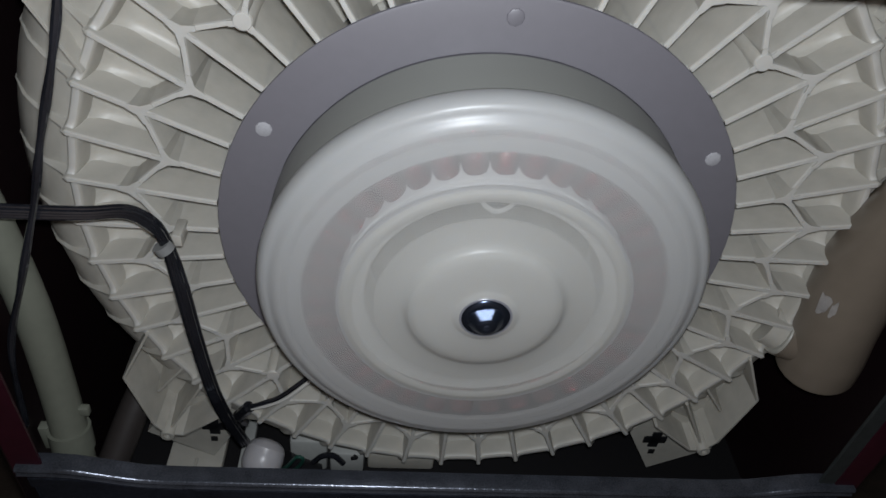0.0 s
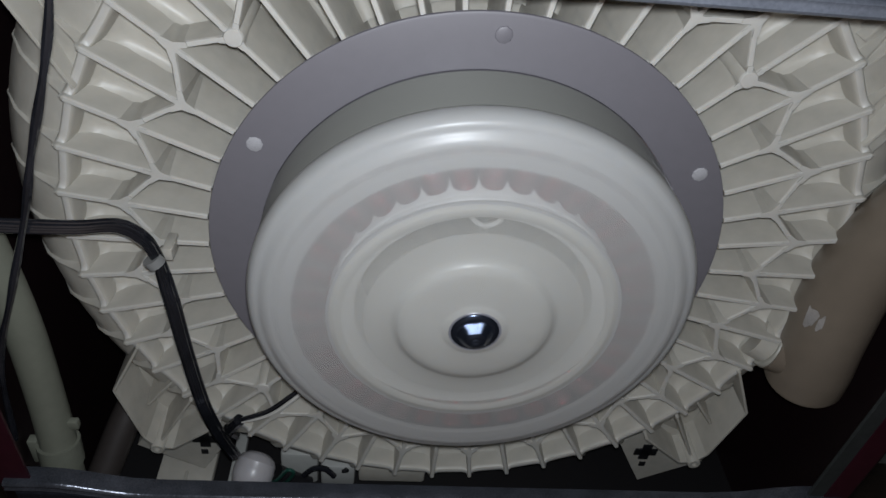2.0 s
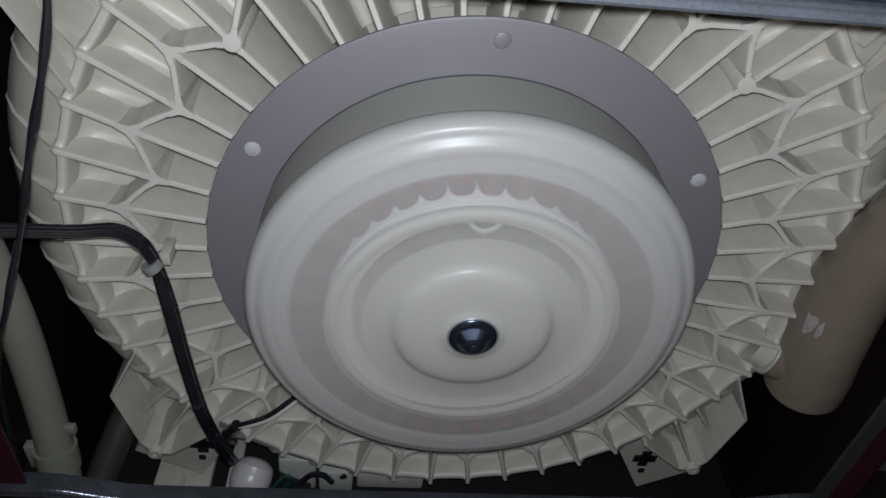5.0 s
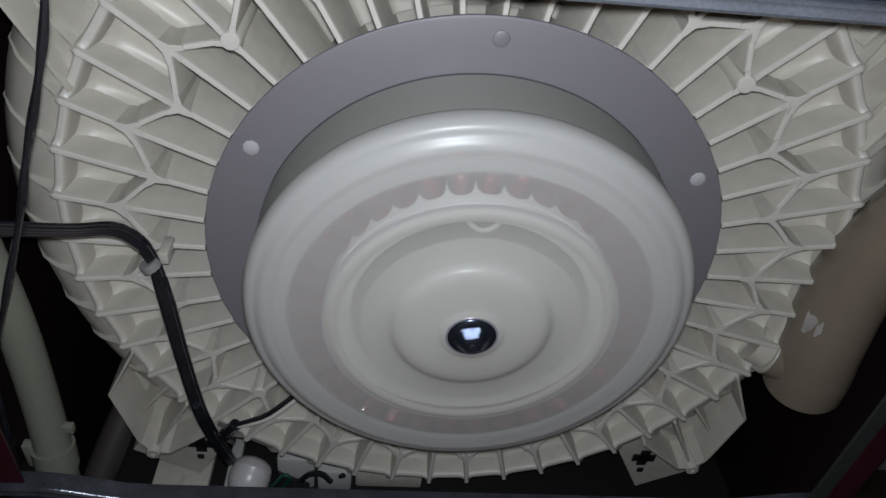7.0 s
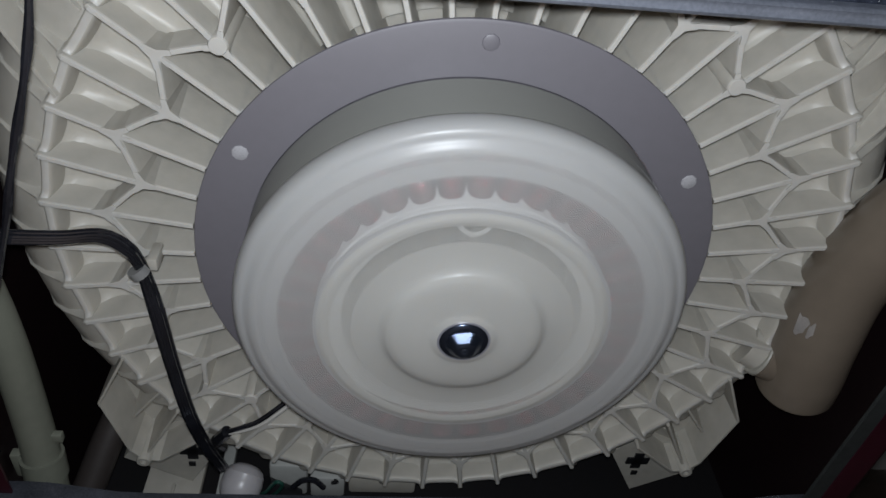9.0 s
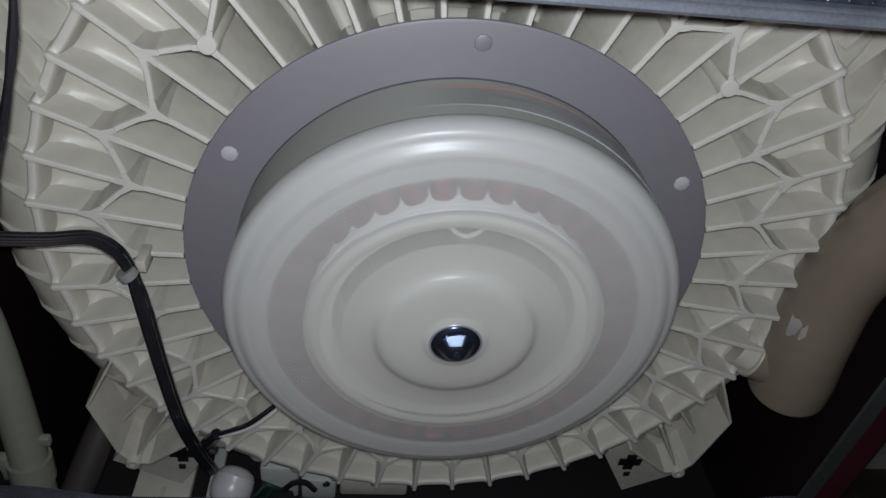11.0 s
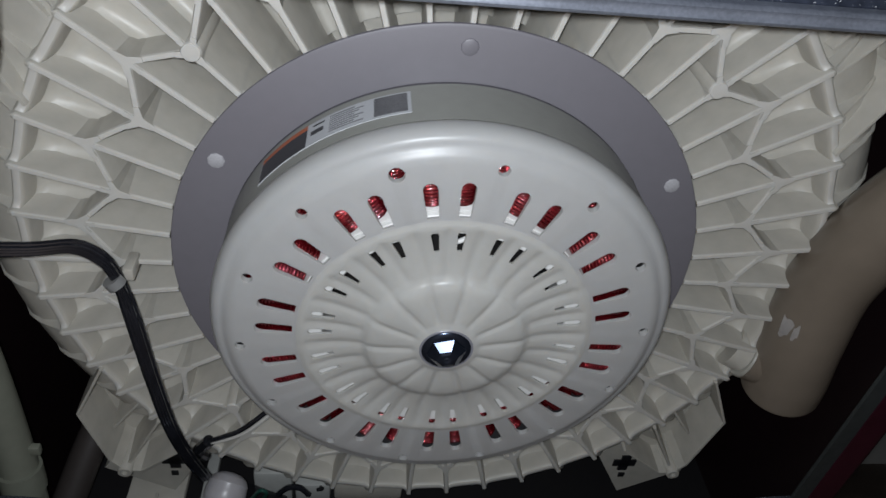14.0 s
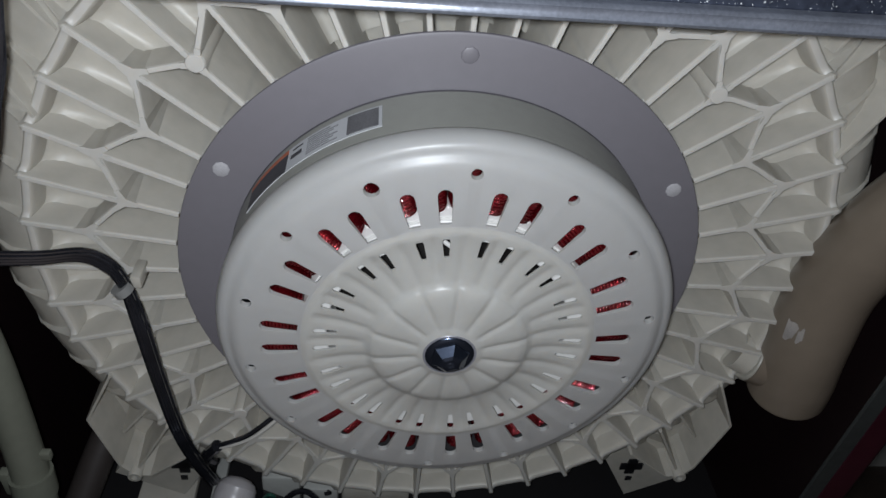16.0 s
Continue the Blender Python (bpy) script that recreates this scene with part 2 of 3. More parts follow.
def swept_rail(section, y_in, y_out, pinch):
    """A folded sheet along the machine's width, its inner edge drawn in towards the ends."""
    bm = bmesh.new()
    s = 1 if y_out > y_in else -1
    w = abs(y_out - y_in)
    cols = []
    for u in (-1, -0.975, -0.95, -0.92, -0.88, -0.84, -0.79, -0.74, -0.68, 0.68, 0.76, 0.81, 0.85, 0.89, 0.92, 0.95, 0.975, 1):
        e = pinch * max(0.0, min(1.0, (abs(u) - 0.70) / 0.22))
        e = e * e * (3 * pinch - 2 * e) / max(pinch, 1e-6) ** 2 if pinch else 0.0
        cols.append([bm.verts.new((u * (HALF - 0.004), y_in + s * (a - e * (1 - a / w)), BASE + b - 0.25 * e * (1 - a / w))) for a, b in section])
    n = len(section)
    for a, b in zip(cols, cols[1:]):
        for j in range(n):
            bm.faces.new((a[j], a[(j + 1) % n], b[(j + 1) % n], b[j]))
    bm.faces.new(cols[0])
    bm.faces.new(cols[-1][::-1])
    return bm


def rail(name, y_in, y_out, pinch, parent, label, body_mat, lip_mat, m=None):
    w = abs(y_out - y_in)
    body = [(0.0085, 0.0035), (0.0095, 0.010), (0.020, 0.011), (0.024, 0.0085), (0.034, 0.0085), (0.037, 0.011), (w - 0.004, 0.011), (w, 0.008), (w, 0.05), (w - 0.002, 0.05), (w - 0.002, 0.013), (0.0085, 0.013)]
    r = part(name, swept_rail(body, y_in, y_out, pinch), body_mat, parent, label, 25, m)
    lip = [(0.0, 0.016), (0.0, 0.0030), (0.0008, 0.0010), (0.0025, 0.0), (0.0045, 0.0012), (0.0062, 0.0012), (0.0078, 0.0), (0.0090, 0.0012), (0.0094, 0.004), (0.0094, 0.016)]
    part("lip", swept_rail(lip, y_in, y_out, pinch), lip_mat, r, "brighter rolled edge", 40)


def cabinet():
    c = thing("washing_machine_cabinet", "dark red washing machine cabinet, leaning back, its underside open", "washing machine")
    t = 0.0015
    part("side_panel", box(-HALF - t, -HALF, FRONT, BACK, BASE, TOP), RED_SHADED, c)
    part("side_panel", box(HALF, HALF + t, FRONT, BACK, BASE, TOP), RED_SHADED, c)
    part("back_panel", box(-HALF, HALF, BACK, BACK + t, BASE, TOP), BACK_SHADE, c)
    part("front_panel", box(-HALF, HALF, FRONT - t, FRONT, BASE, TOP), RED_PAINT, c)
    part("top_panel", box(-HALF - t, HALF + t, FRONT - t, BACK + t, TOP, TOP + 0.02, bevel=0.004), RED_PAINT, c)
    rail("rear_rail", 0.200, BACK, 0.022, c, "dark galvanised steel rail, scuffed", STEEL, LIP_DARK)
    rail("front_rail", -0.2228, FRONT, 0.0, c, "galvanised folded steel rail with pale specks", RAIL, LIP, pose(0, 0, 0, 0, 0, -0.75))
    part("bottom_flange", box(-HALF, -0.322, FRONT + 0.128, 0.196, BASE, BASE + 0.002), RED_PAINT, c)
    part("bottom_flange", box(0.324, HALF, FRONT + 0.128, 0.196, BASE, BASE + 0.002), RED_PAINT, c)
    part("seam_strip", box(0.311, 0.324, FRONT + 0.128, 0.196, BASE + 0.001, BASE + 0.004), STRIP, c, "grey folded edge")
    return c


cabinet()


# ---- tub ----
RIB_R, RIB_OUT = (0.2213, 0.2425), 0.2845


def tub():
    e = thing("outer_tub", "ribbed cream plastic outer tub, seen from below", "washer tub")
    # cell floors, with soft fillets against the ribs
    for odd in (0, 1):
        for outer in (True, False):
            bm, grid = bmesh.new(), []
            for i in range(9):
                v = i / 8
                edge = RIB_R[odd] * (1 - v) + RIB_R[1 - odd] * v
                fillet = max(0.0, (abs(2 * v - 1) - 0.5) / 0.5) ** 2.4
                col = []
                if outer:
                    for u, z in ((0, 0.027), (0.12, 0.029), (0.4, 0.029), (0.7, 0.028), (0.80, 0.0262), (0.89, 0.0225), (0.95, 0.0185), (1.0, 0.0135)):
                        col.append(bm.verts.new(polar(edge + (0.2815 - edge) * u, 7.5 * v, z - 0.013 * fillet * (1 - u * 0.8))))
                else:
                    for u, z in ((0, 0.056), (0.4, 0.060), (0.8, 0.060), (1.0, 0.055)):
                        col.append(bm.verts.new(polar(0.172 + (edge - 0.172) * u, 7.5 * v, z - 0.012 * fillet)))
                grid.append(col)
            for p, q in zip(grid, grid[1:]):
                for j in range(len(p) - 1):
                    bm.faces.new((p[j], p[j + 1], q[j + 1], q[j]))
            cell = part("cell_floor", bm, TUB, e, smooth=60, m=pose(0, 0, 0, 0, 0, 7.5 * odd))
            for k in range(1, 24):
                again(cell, pose(0, 0, 0, 0, 0, 15 * k + 7.5 * odd))
    part("bottom", revolve([(0.150, 0.066), (0.284, 0.066), (0.284, 0.070), (0.150, 0.070)], 96), TUB, e)
    wall = [(0.281, 0.016), (0.2850, 0.0145), (0.293, 0.0165), (0.304, 0.0195), (0.317, 0.029), (0.329, 0.045), (0.335, 0.072), (0.337, 0.14), (0.337, 0.55), (0.328, 0.55), (0.328, 0.14), (0.318, 0.08), (0.283, 0.05)]
    part("side_wall", revolve(wall, 144), TUB, e, smooth=60)
    # fins carry the ribs on down the outside of the tub
    fin = bmesh.new()
    rows = []
    for r, z, deep in ((0.2835, 0.0008, 0.03), (0.2885, 0.0060, 0.034), (0.2970, 0.0115, 0.04), (0.3080, 0.0185, 0.05), (0.3195, 0.0290, 0.06), (0.3305, 0.046, 0.09), (0.3355, 0.075, 0.10)):
        rows.append([fin.verts.new((r, w, zz)) for w, zz in ((-0.0018, deep), (-0.0011, z + 0.001), (-0.0004, z), (0.0004, z), (0.0011, z + 0.001), (0.0018, deep))])
    for p, q in zip(rows, rows[1:]):
        for j in range(5):
            fin.faces.new((p[j], p[j + 1], q[j + 1], q[j]))
    fin = part("fin", fin, TUB, e, smooth=50)
    for k in range(1, 48):
        again(fin, pose(0, 0, 0, 0, 0, 7.5 * k))
    # radial ribs
    bm = bmesh.new()
    wall_between((0.1862, 0), (0.2835, 0), 0.0, 0.066, 0.0041, 0.0060, bm)
    wall_between((0.160, 0), (0.1875, 0), 0.0042, 0.066, 0.0038, 0.0058, bm)
    rib = paint_lit_edges(part("rib", bm, TUB, e), 0.0056)
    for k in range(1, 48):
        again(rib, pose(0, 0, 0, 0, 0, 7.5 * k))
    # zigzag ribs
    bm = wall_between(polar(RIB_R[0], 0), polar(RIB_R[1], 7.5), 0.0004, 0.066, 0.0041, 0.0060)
    cross_rib = paint_lit_edges(part("zigzag_rib", bm, TUB, e), 0.0020)
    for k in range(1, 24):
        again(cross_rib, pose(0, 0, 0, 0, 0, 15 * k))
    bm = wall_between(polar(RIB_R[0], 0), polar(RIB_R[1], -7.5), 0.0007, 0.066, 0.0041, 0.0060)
    cross_rib = paint_lit_edges(part("zigzag_rib", bm, TUB, e), 0.0020)
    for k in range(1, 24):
        again(cross_rib, pose(0, 0, 0, 0, 0, 15 * k))
    # scalloped rim between the outer rib ends
    bm = bmesh.new()
    n = 20
    rows = []
    for i in range(n + 1):
        u = i / n
        a = 7.5 * u
        sag = 1 - abs(2 * u - 1) ** 9
        r = RIB_OUT - 0.0016 * sag - 0.0010 * math.sin(math.pi * u)
        z = 0.0006 + 0.0055 * sag
        rows.append([bm.verts.new(polar(r + dr, a, zz)) for dr, zz in ((-0.008, 0.046), (-0.0064, 0.020), (-0.0048, z + 0.004), (-0.0039, z + 0.0010), (-0.0029, z), (0.0012, z), (0.0022, z + 0.0008), (0.004, 0.02), (0.006, 0.046))])
    for a, b in zip(rows, rows[1:]):
        for j in range(len(a) - 1):
            bm.faces.new((a[j], a[j + 1], b[j + 1], b[j]))
    rim = part("rim_scallop", bm, TUB, e, smooth=50)
    # the flat top of the rim takes the same painted brightness
    rim.data.materials.append(TUB_EDGE_LIT)
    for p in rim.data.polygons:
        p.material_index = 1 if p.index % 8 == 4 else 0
    for k in range(1, 48):
        again(rim, pose(0, 0, 0, 0, 0, 7.5 * k))
    # thickened nodes where ribs meet
    for ring, first, tips in ((RIB_R[0], 0, (0, 59, 180, 301)), (RIB_R[1], 7.5, (0, 128.6, 180, 231.4))):
        web = []
        for i, a in enumerate(tips):
            nxt = tips[(i + 1) % 4] + (360 if i == 3 else 0)
            for turn, far in ((a - 11, 0.0092), (a + 11, 0.0092), (a * 0.72 + nxt * 0.28, 0.0048), (a * 0.5 + nxt * 0.5, 0.0036), (a * 0.28 + nxt * 0.72, 0.0048)):
                web.append(polar(far, turn)[:2])
        node = paint_lit_edges(part("rib_node", prism(web, -0.00015, 0.05), TUB, e), 0.0005)
        node.matrix_basis = pose(*polar(ring, first), 0, 0, first)
        for k in range(1, 24):
            again(node, pose(*polar(ring, first + 15 * k), 0, 0, first + 15 * k))
    end = part("rib_end", revolve([(0, 0.0003), (0.0016, 0.0003), (0.0021, 0.0008), (0.0023, 0.0030), (0.0020, 0.008), (0, 0.008)], 12, closed=False), TUB, e, smooth=80, m=pose(*polar(RIB_OUT - 0.001, 0)))
    for k in range(1, 48):
        again(end, pose(*polar(RIB_OUT - 0.001, 7.5 * k)))
    # bosses at four nodes
    boss = part("boss", revolve([(0, -0.0008), (0.0052, -0.0008), (0.0062, 0.0006), (0.0070, 0.066), (0, 0.066)], 24, closed=False), TUB, e, m=pose(*polar(RIB_R[0], -135)))
    paint_lit_edges(boss, 0.001)
    for a in (-45, 45, 135):
        again(boss, pose(*polar(RIB_R[0], a)))
    # corner ears for the suspension
    for i, a in enumerate((45, 135, -45, -135)):
        ear(e, a)
    return e


def ear(e, a):
    """A pocketed corner lug with a slotted hanger plate, built for the corner at 45 degrees and turned or mirrored."""
    mirror = -1 if a in (135, -45) else 1
    turn = {45: 0, 135: 90, -45: -90, -135: 180}[a]

    def at(x, y):
        p = Matrix.Rotation(radians(-45), 2) @ Vector((x, y))
        p.y *= mirror
        return Matrix.Rotation(radians(45 + turn), 2) @ p
    ring = [(0.255, 0.115), (0.283, 0.170), (0.268, 0.236), (0.258, 0.249), (0.244, 0.250), (0.200, 0.214)]
    for p, q in zip(ring, ring[1:]):
        part("ear_wall", wall_between(at(*p), at(*q), 0.002, 0.060, 0.0028, 0.0045), TUB, e)
    part("ear_web", wall_between(at(0.222, 0.185), at(0.256, 0.246), 0.006, 0.058, 0.0028, 0.0090), TUB, e)
    part("ear_web", wall_between(at(0.235, 0.165), at(0.262, 0.200), 0.012, 0.058, 0.0028, 0.0090), TUB, e)
    part("ear_floor", prism([at(*p) for p in ((0.235, 0.105), (0.285, 0.170), (0.268, 0.240), (0.250, 0.252), (0.19, 0.21))], 0.044, 0.050), TUB, e)
    hole = at(0.258, 0.249)
    part("ear_boss", revolve([(0.0025, 0.004), (0.0030, -0.0005), (0.0058, -0.0005), (0.0065, 0.001), (0.007, 0.05), (0.0025, 0.05)], 20), TUB, e, m=pose(hole.x, hole.y, 0))
    part("hanger_plate", prism([at(*p) for p in ((0.194, 0.266), (0.231, 0.331), (0.293, 0.292), (0.262, 0.245), (0.22, 0.225))], 0.034, 0.060, inset=0.001), TUB, e)
    bm = bmesh.new()
    c = at(0.2255, 0.278)
    u, v = (at(0.2265, 0.278) - c).normalized(), (at(0.2255, 0.279) - c).normalized()
    for du, dv, w, h in ((0, 0, 0.0050, 0.0120), (0, 0, 0.0120, 0.0050), (0.002, 0.021, 0.0032, 0.003)):
        o = c + u * du + v * dv
        prism([o - u * w - v * h, o + u * w - v * h, o + u * w + v * h, o - u * w + v * h], 0.0325, 0.036, bm)
    part("keyhole", bm, BLACK, e, "dark cross-shaped slot")


tub()


# ---- motor: plate, stator, rotor ----
def mounting_plate():
    e = thing("motor_plate", "grey-violet round steel plate under the tub", "plate")
    part("disc", revolve([(0.06, 0.004), (0.06, 0.0), (0.1489, 0.0), (0.1490, 0.0075), (0.1499, 0.0075), (0.1500, 0.0), (0.1835, 0.0), (0.1852, 0.0004), (0.1856, 0.0010), (0.1856, 0.0020), (0.182, 0.0025), (0.16, 0.0095), (0.12, 0.0095)], 160), PLATE, e)
    dot = part("rivet", revolve([(0, -0.0010), (0.0040, -0.0010), (0.0052, -0.0006), (0.0058, 0.0005), (0, 0.0005)], 9, closed=False), PLATE_DOT, e, m=pose(*polar(0.172, -150)))
    for a in (-90, -30, 30, 90, 150):
        o = again(dot, pose(*polar(0.172, a)))
        if a in (-90, 90):
            o.data = o.data.copy()
            o.data.materials[0] = PLATE
    return e


mounting_plate()


def stator():
    e = thing("motor_stator", "motor stator with red copper coils in white plastic", "stator")
    part("core", revolve([(0.086, -0.002), (0.086, -0.038), (0.128, -0.038), (0.128, -0.002)], 72), IRON, e)
    part("bobbin_ring", revolve([(0.080, -0.004), (0.080, -0.0555), (0.0810, -0.0565), (0.0935, -0.0565), (0.0942, -0.0558), (0.0944, -0.0525), (0.0952, -0.0525), (0.0954, -0.0540), (0.0957, -0.0545), (0.0964, -0.0545), (0.0968, -0.0535), (0.0968, -0.004)], 96), STATOR_WHITE, e)
    # a coil: close turns of round wire wound into a rounded loaf
    bm, turns, wires = bmesh.new(), [], 15
    for i in range(wires * 4 + 1):
        u = i / (wires * 4)
        r = 0.0975 + 0.0335 * u
        crest = 0.00095 * math.sin(math.pi * (i % 4) / 4) ** 0.7 + 0.0004 * math.sin(7.3 * (i // 4))
        w = 0.0070 + 0.0024 * u + crest
        end = min(1.0, 5 * u + 0.9, 7 * (1 - u) + 0.6)
        arc = [(-w, -0.010), (-w, -0.040), (-w * 0.93, -0.0470), (-w * 0.72, -0.0505), (-w * 0.38, -0.0522), (0, -0.0527), (w * 0.38, -0.0522), (w * 0.72, -0.0505), (w * 0.93, -0.0470), (w, -0.040), (w, -0.010)]
        turns.append([bm.verts.new((r, y, -0.038 + (z + 0.038) * end - crest if z < -0.039 else z)) for y, z in arc])
    for p, q in zip(turns, turns[1:]):
        for j in range(10):
            bm.faces.new((p[j], p[j + 1], q[j + 1], q[j]))
    bm.faces.new(turns[0])
    bm.faces.new(turns[-1][::-1])
    coil = part("coil", bm, COPPER, e, smooth=70)
    wedge = part("insulator", prism([(0.0960, -0.0018), (0.0972, -0.0007), (0.0990, -0.0002), (0.0990, 0.0002), (0.0972, 0.0007), (0.0960, 0.0018)], -0.0465, -0.010), STATOR_WHITE, e, m=pose(0, 0, 0, 0, 0, 5))
    for k in range(1, 36):
        again(coil, pose(0, 0, 0, 0, 0, 10 * k))
        again(wedge, pose(0, 0, 0, 0, 0, 10 * k + 5))
    part("clip", sweep([(-0.0105, -0.079, -0.045), (-0.009, -0.0715, -0.046), (0, -0.066, -0.046), (0.009, -0.0715, -0.046), (0.0105, -0.079, -0.045)], 0.0016, 8, 6), STATOR_WHITE, e)
    part("bearing_housing", revolve([(0.0, -0.004), (0.0795, -0.004), (0.0790, -0.012), (0.058, -0.014), (0.03, -0.020), (0.028, -0.045), (0, -0.045)], 48, closed=False), IRON, e)
    return e


stator()

ROTOR_FACE = [(0.1492, -0.0018), (0.1492, -0.0445), (0.1500, -0.0452), (0.1508, -0.0482), (0.1508, -0.0520), (0.1499, -0.0555), (0.1482, -0.0581), (0.1460, -0.0597), (0.1440, -0.0601), (0.1424, -0.0605), (0.1406, -0.0617), (0.1384, -0.0633), (0.136, -0.0642),
              (0.133, -0.0648), (0.0975, -0.0648), (0.0960, -0.0650), (0.094, -0.0657), (0.0915, -0.0661), (0.0885, -0.0656), (0.080, -0.0648), (0.0705, -0.0646), (0.064, -0.0651), (0.0570, -0.0660), (0.0540, -0.0667), (0.0520, -0.0684), (0.0500, -0.0699), (0.0455, -0.0711), (0.040, -0.0719), (0.030, -0.0726), (0.0235, -0.0730), (0.0205, -0.0732), (0.0185, -0.0745), (0.010, -0.0745)]


def slot(r0, r1, w0, w1, z0, z1, bm, turn, n=5):
    """A cutter with round ends, from r0 to r1 along the radius."""
    pts = [(r0, w0), (r0, -w0)]
    pts += [(r1 + w1 * math.sin(a), -w1 * math.cos(a)) for a in np.linspace(0, math.pi, n + 2)]
    m = Matrix.Rotation(radians(turn), 2)
    prism([m @ Vector(p) for p in pts], z0, z1, bm)


def rotor():
    e = thing("motor_rotor", "white plastic motor rotor with slots, spinning under the tub", "rotor")
    outer = ROTOR_FACE
    inner = [(0.010, -0.070)] + [(r, z + 0.0016) for r, z in outer[14:-1][::-1]] + [(0.1445, -0.0595), (0.1465, -0.054), (0.1465, -0.0035)]
    shell = revolve(outer + inner, 336)
    # soft petals, fourteen on the dome and twice as many on the cone, parted by shallow grooves
    for v in shell.verts:
        r = math.hypot(v.co.x, v.co.y)
        if 0.021 < r < 0.130 and v.co.z < -0.060:
            many = 28 if 0.055 < r < 0.090 else 14
            off = (math.degrees(math.atan2(v.co.y, v.co.x)) / (360 / many) + 0.5) % 1 - 0.5
            away = abs(off) * 2 * math.pi * r / many
            deep = 0.0011 if r < 0.0515 else 0.0009 if r < 0.090 else 0.0002 if r < 0.097 else -0.0003
            wide = 0.0022 if r < 0.0515 else 0.0026
            ease = min(1.0, (r - 0.021) / 0.004, (0.130 - r) / 0.01, 0.5 + abs(r - 0.054) / 0.012)
            pad = 0.00016 * math.cos(2 * math.pi * off) if r < 0.090 else 0.0
            v.co.z += ease * (deep * math.exp(-(away / wide) ** 2) + pad)
    cut = bmesh.new()
    step = 360 / 14
    for k in range(14):
        for s in (-1, 1):
            slot(0.0983, 0.1176, 0.0034, 0.0044, -0.08, -0.057, cut, step * (k + 0.5) + s * 5.2)
            slot(0.0735, 0.0862, 0.0015, 0.0024, -0.08, -0.057, cut, step * (k + 0.5) + s * 5.2)
        big = 1.35 if k == 13 else 1.0
        c = Vector(polar(0.1320 if k != 13 else 0.1305, step * k))
        ring = [(c.x + 0.0035 * big * math.cos(a), c.y + 0.0035 * big * math.sin(a)) for a in np.linspace(0, 2 * math.pi, 12, endpoint=False)]
        prism(ring, -0.08, -0.057, cut)
    a, b = part("disc", shell, ROTOR, e), part("cutter", cut, ROTOR, e)
    mod = a.modifiers.new("slots", "BOOLEAN")
    mod.object, mod.operation, mod.solver = b, "DIFFERENCE", "EXACT"
    mesh = bpy.data.meshes.new_from_object(a.evaluated_get(bpy.context.evaluated_depsgraph_get()))
    a.modifiers.clear()
    a.data = mesh
    mesh.set_sharp_from_angle(angle=radians(48))
    mesh.materials.append(HUB)
    for p in mesh.polygons:
        p.material_index = 1 if math.hypot(p.center.x, p.center.y) < 0.0955 else 0
    bpy.data.objects.remove(b)
    part("magnet_ring", revolve([(0.1345, -0.006), (0.1345, -0.0555), (0.1462, -0.0555), (0.1462, -0.006)], 84), MAGNET, e, "grey magnet ring inside the rotor")
    part("side_band", revolve([(0.1490, -0.0016), (0.1497, -0.0016), (0.1500, -0.0453), (0.1490, -0.0453)], 120), BAND, e, "dull grey-green steel band")
    # bolt
    bolt = part("bolt", revolve([(0.0, -0.0770), (0.0128, -0.0765), (0.0142, -0.0762), (0.0157, -0.0754), (0.0165, -0.0742), (0.0166, -0.0725), (0, -0.0725)], 48, closed=False), CHROME, e, "dark chromed flange bolt", 50)
    part("hex_head", revolve([(0, -0.0838), (0.0050, -0.0836), (0.0074, -0.0826), (0.0128, -0.0778), (0.0133, -0.0755), (0, -0.0755)], 6, closed=False), CHROME, bolt, "six-sided bolt head with sloping flats", 12, pose(0, 0, 0, 0, 0, 8))
    part("washer", revolve([(0.0160, -0.0735), (0.0160, -0.0748), (0.0172, -0.0748), (0.0178, -0.0742), (0.0178, -0.0735)], 48), WASHER, e)
    part("centre_mark", revolve([(0.0005, -0.0832), (0.0008, -0.0842), (0.0020, -0.0844), (0.0028, -0.0838), (0.0026, -0.0832)], 9), STEEL, bolt, "rough centre mark")
    # label round the rim
    def patch(name, a0, a1, z0, z1, mat, lift, parent, label=""):
        n = max(2, int(abs(a1 - a0) / 1.5))
        r = 0.1498
        prof = [(r + lift, z0), (r + lift, z1), (r + lift - 0.0004, z1), (r + lift - 0.0004, z0)]
        return part(name, revolve(prof, n, start=a0, sweep=a1 - a0), mat, parent, label)
    base = patch("label", -60, -20.4, -0.0345, -0.0095, LABEL, 0.0006, e, "white paper label with dark and orange bands and fine print")
    patch("dark_band", -59.5, -45.2, -0.0340, -0.0150, LABEL_DARK, 0.0010, base)
    patch("orange_band", -59.5, -45.2, -0.0150, -0.0100, LABEL_ORANGE, 0.0010, base)
    patch("print_mark", -44, -40.8, -0.0240, -0.0200, LABEL_DARK, 0.0010, base)
    patch("print_mark", -43.6, -40.6, -0.0150, -0.0138, LABEL_DARK, 0.0010, base)
    patch("print_block", -28.6, -21.2, -0.0325, -0.0115, LABEL_BLOCK, 0.0010, base, "plain grey printed block")
    for i in range(8):
        patch("print_line", -39.2, -31.0 - (i * 5 % 3) * 1.1, -0.0310 + 0.0025 * i, -0.0300 + 0.0025 * i, LABEL_GREY, 0.0010, base)
    return e


ROTOR_OB = rotor()


